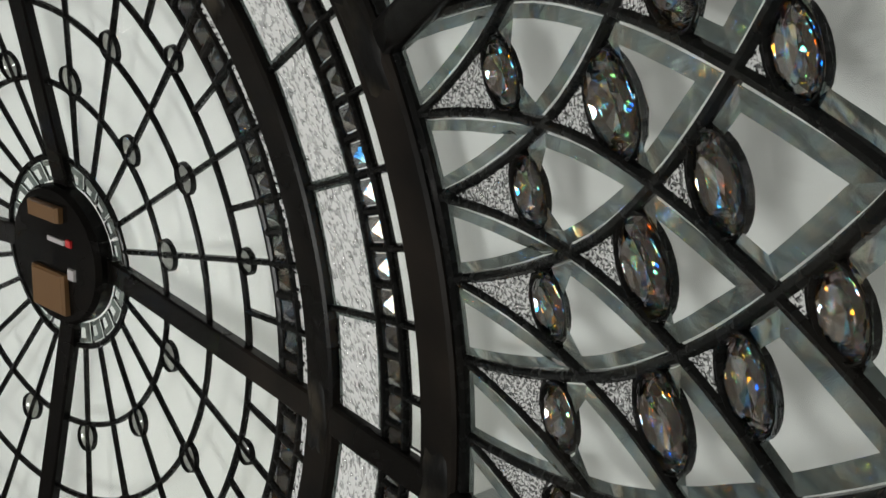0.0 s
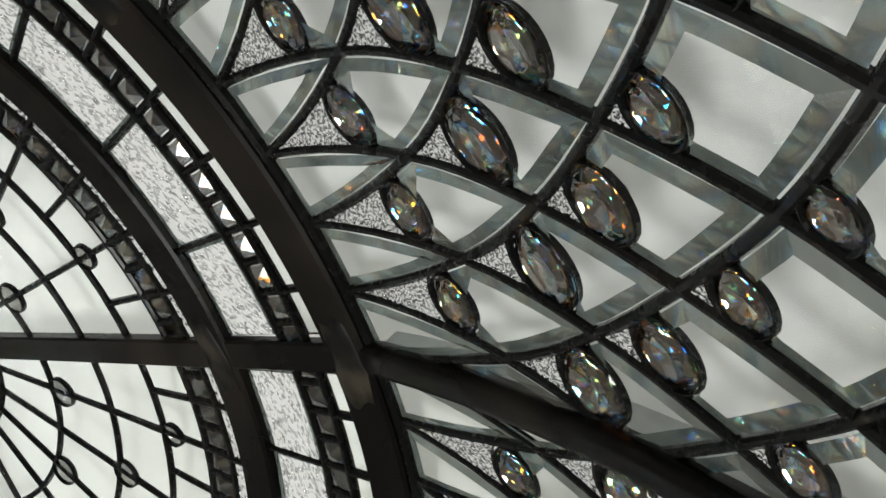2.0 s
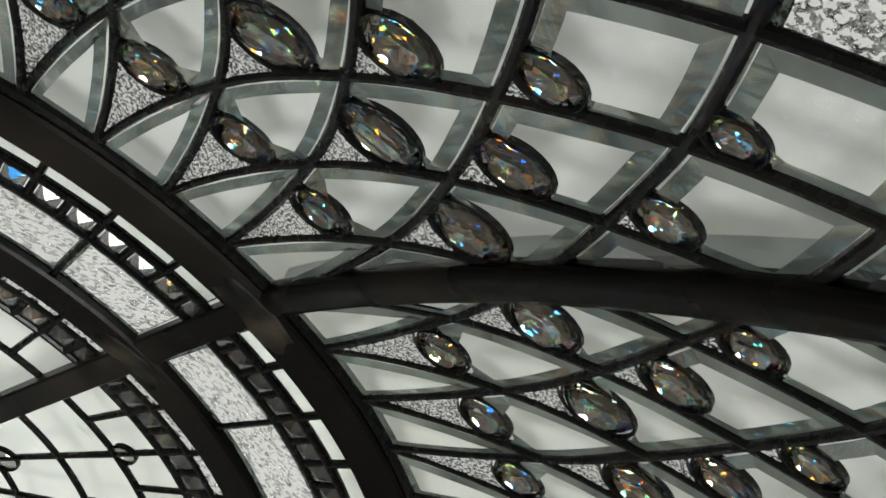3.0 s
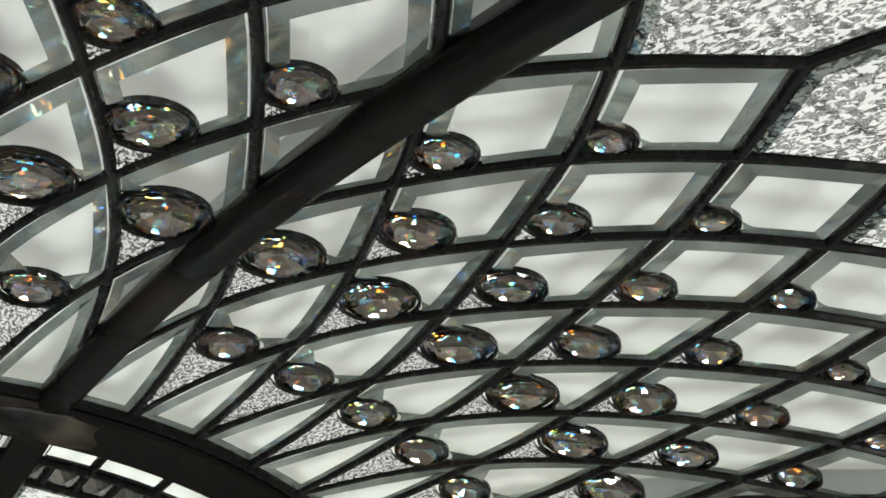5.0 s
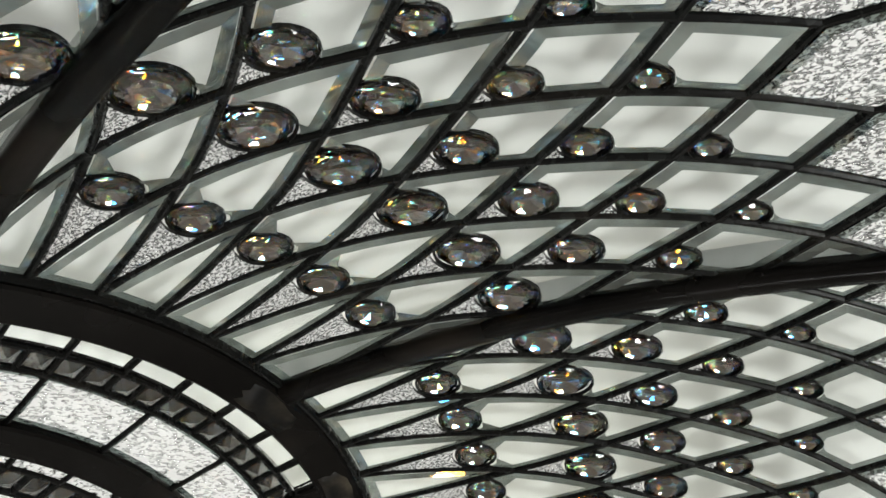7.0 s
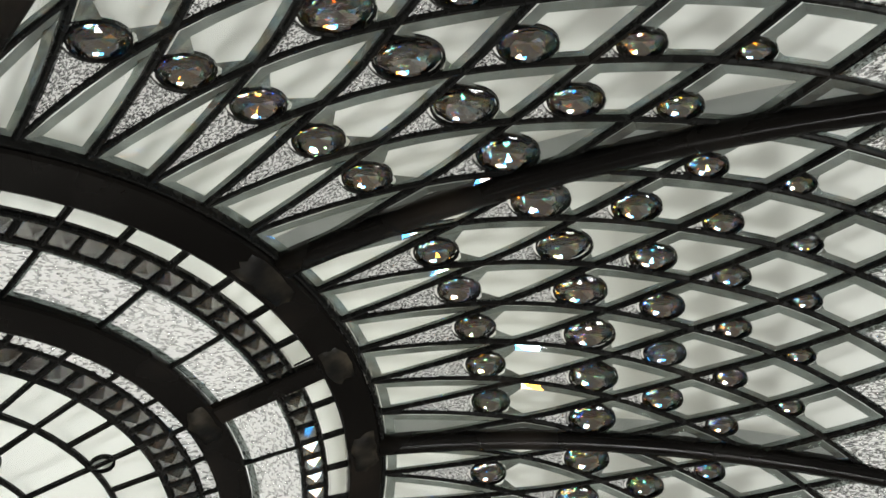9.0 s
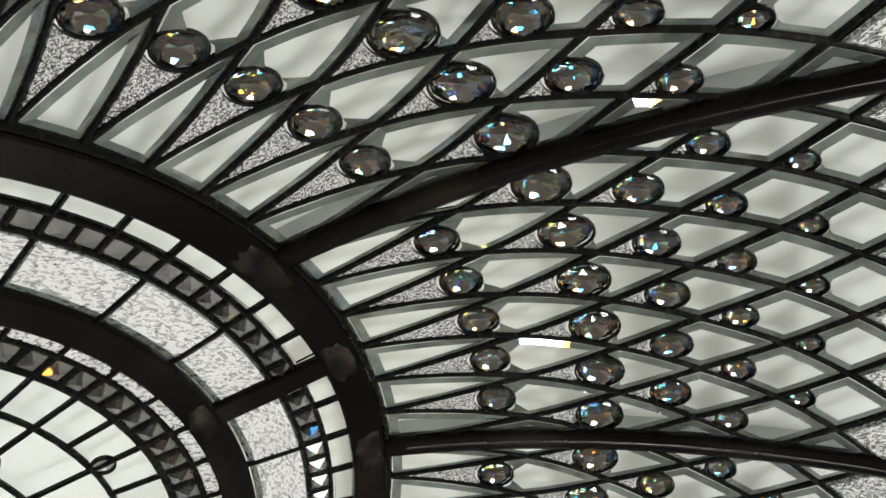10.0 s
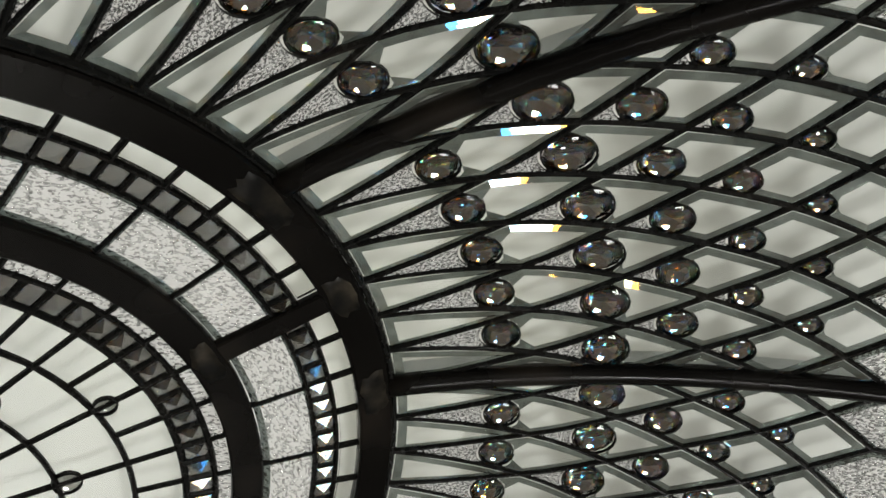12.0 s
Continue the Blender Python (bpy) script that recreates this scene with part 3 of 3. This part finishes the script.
rib = bar_mesh("rib", [(0.848 + 0.765 * i / 24, 0) for i in range(25)], 0.037, 0.019, 0.0, BAND, ((-1, 0), (-0.97, 0.55), (-0.72, 0.9), (-0.3, 1), (0.3, 1), (0.72, 0.9), (0.97, 0.55), (1, 0)), smooth=True)
for i in range(12):
    part("rib", rib, dome, "curved black metal rib").rotation_euler = (0, 0, radians(30) * i)
# upright fins behind the bars, between the glass and the shell
FLAT_BAR = ((-1, 0.0), (-1, 1.0), (1, 1.0), (1, 0.0))
part("ring_fin", bar_mesh("ring_fin", [(0.647, a) for a in full_turn], 0.005, 0.0, -0.026, FIN, FLAT_BAR, True), dome, "dull grey metal strip behind the ring")
rib_fin = bar_mesh("rib_fin", [(0.846 + 0.755 * i / 24, 0) for i in range(25)], 0.006, 0.0, -0.038, FIN, FLAT_BAR)
for i in range(12):
    part("rib_fin", rib_fin, dome, "dull grey metal strip behind the rib").rotation_euler = (0, 0, radians(30) * i)
spoke = bar_mesh("spoke", [(0.07 + 0.55 * i / 16, 0) for i in range(17)], 0.036, 0.015, 0.0, BAND)
for i in range(4):
    part("spoke", spoke, dome, "flat black metal spoke").rotation_euler = (0, 0, radians(90) * i)
link = bar_mesh("link_bar", [(0.64 + 0.17 * i / 6, 0) for i in range(7)], 0.036, 0.013, 0.0, BAND)
for i in range(8):
    part("link_bar", link, dome, "short flat black metal link").rotation_euler = (0, 0, radians(45) * i)


def solder_mesh(r, a, wide, long, high):
    """A low uneven blob of solder over a joint of two bars; wide along the radius, long across it."""
    n, s0 = 18, float(np.interp(r, TAB_R, TAB_S))
    wob = [random.uniform(0.78, 1.1) for _ in range(n)]
    verts, faces = [], []
    for q, h in ((1.0, high - 0.001), (0.95, high + 0.0009), (0.45, high + 0.0012)):
        for i in range(n):
            t = 2 * math.pi * i / n
            c, d = math.cos(t), math.sin(t)
            k = q * wob[i] / max(abs(c), abs(d)) ** 0.75
            verts.append(on_dome(*unflat(Vector((k * c * long / 2, s0 + k * d * wide / 2)), a), h))
    for k in (0, n):
        faces += [(k + i, k + (i + 1) % n, k + n + (i + 1) % n, k + n + i) for i in range(n)]
    faces.append(tuple(2 * n + i for i in range(n)))
    return mesh_of("solder_joint", verts, faces, [SOLDER], smooth=True)


for i in range(12):
    part("solder_joint", solder_mesh(0.8225, radians(30) * i + random.uniform(-0.006, 0.006), 0.042, random.uniform(0.07, 0.12), 0.0153), dome, "brown-grey mottled solder joint")
for i in range(8):
    part("solder_joint", solder_mesh(0.628, radians(45) * i + random.uniform(-0.006, 0.006), 0.037, random.uniform(0.06, 0.10), 0.0145), dome, "brown-grey mottled solder joint")
    if i % 2:
        part("solder_joint", solder_mesh(0.8225, radians(45) * i + random.uniform(-0.006, 0.006), 0.042, random.uniform(0.07, 0.12), 0.0153), dome, "brown-grey mottled solder joint")


def lathe(name, rings, mat, n=64, cap=True):
    """Turned about the dome's axis: rings of (radius, height) in units."""
    verts = [(U * r * math.cos(2 * math.pi * i / n), U * r * math.sin(2 * math.pi * i / n), U * z) for r, z in rings for i in range(n)]
    faces = [(k * n + i, k * n + (i + 1) % n, (k + 1) * n + (i + 1) % n, (k + 1) * n + i) for k in range(len(rings) - 1) for i in range(n)]
    if cap:
        faces.append(tuple(range((len(rings) - 1) * n, len(rings) * n)))
    return mesh_of(name, verts, faces, [mat], turn=cap)


hub = part("hub", lathe("hub", [(0.108, 0.236), (0.108, 0.216), (0.102, 0.208), (0.0, 0.206)], BAND), dome, "round glossy black hub plate")


def plate(name, x0, x1, y0, y1, z0, z1, mat, label):
    """A low block with chamfered lower edges under the hub plate."""
    cx, cy, k = (x0 + x1) / 2, (y0 + y1) / 2, 0.9
    ring = [(x0, y0), (x1, y0), (x1, y1), (x0, y1)]
    v = [(U * x, U * y, U * z1) for x, y in ring] + [(U * x, U * y, U * (z0 + 0.004)) for x, y in ring] + [(U * (cx + (x - cx) * k), U * (cy + (y - cy) * k), U * z0) for x, y in ring]
    f = [(0, 1, 2, 3), (11, 10, 9, 8)] + [(r + i, r + 4 + i, r + 4 + (i + 1) % 4, r + (i + 1) % 4) for r in (0, 4) for i in range(4)]
    return part(name, mesh_of(name, v, f, [mat]), hub, label)


# the hub's mirror image of the room, built as coloured blocks and bars
plate("reflection_block", -0.045, 0.030, -0.082, -0.058, 0.196, 0.208, MIRRORED_BROWN, "brown reflection in the hub, built as a block")
plate("reflection_block", -0.045, 0.036, 0.020, 0.085, 0.196, 0.208, MIRRORED_BROWN, "brown reflection in the hub, built as a block")
plate("reflection_tab", 0.040, 0.056, 0.008, 0.026, 0.203, 0.208, MIRRORED_PALE, "pale reflection in the hub, built as a tab")
plate("reflection_bar", -0.010, 0.034, -0.032, -0.024, 0.204, 0.208, MIRRORED_PALE, "pale reflection in the hub, built as a bar")
plate("reflection_bar", 0.037, 0.050, -0.036, -0.024, 0.204, 0.208, MIRRORED_RED, "red reflection in the hub, built as a bar")

shell_r = [0.0] + [0.06 * i for i in range(1, 28)]
part("shell", lathe("shell", [(max(r, 0.001), height(r) + 0.042 * math.hypot(1, slope(r))) for r in shell_r], OPAL, 96, False), dome, "white opal shell behind the glass")

rod = lathe("hanging_rod", [(0.014, -0.56), (0.014, 1.62)], BAND, 12)
for i in range(3):
    part("hanging_rod", rod, dome, "thin black hanging rod").location = (U * 1.615 * math.cos(2.1 * i), U * 1.615 * math.sin(2.1 * i), 0)

ring_round("panel", build_panel(), 12, "lattice of black leading with clear cut panes")
ring_round("web_segment", build_segment(), 4, "spider web of thin black leading")
ring_round("belt_segment", build_band(), 8, "belt of leading with hammered glass")


# ---- the room below, plain ----
def slab_box(name, lo, hi, mat, label, category):
    x0, y0, z0 = lo
    x1, y1, z1 = hi
    v = [(x, y, z) for z in (z0, z1) for y in (y0, y1) for x in (x0, x1)]
    f = [(0, 2, 3, 1), (4, 5, 7, 6), (0, 1, 5, 4), (2, 6, 7, 3), (0, 4, 6, 2), (1, 3, 7, 5)]
    return tagged(new(name, mesh_of(name, v, f, [mat])), label, category, kind="structure")


slab_box("floor", (-3.2, -3.2, -0.1), (3.2, 3.2, 0), FLOORING, "plain brown floor below the dome", "floor")
slab_box("ceiling", (-3.2, -3.2, 3.0), (3.2, 3.2, 3.1), PLASTER, "plain ceiling over the dome", "ceiling")
for nm, lo, hi in (("wall_north", (-3.2, 3.2, -0.1), (3.2, 3.3, 3.1)), ("wall_south", (-3.2, -3.3, -0.1), (3.2, -3.2, 3.1)), ("wall_east", (3.2, -3.3, -0.1), (3.3, 3.3, 3.1)), ("wall_west", (-3.3, -3.3, -0.1), (-3.2, 3.3, 3.1))):
    slab_box(nm, lo, hi, PLASTER, "plain grey wall of the room", "wall")
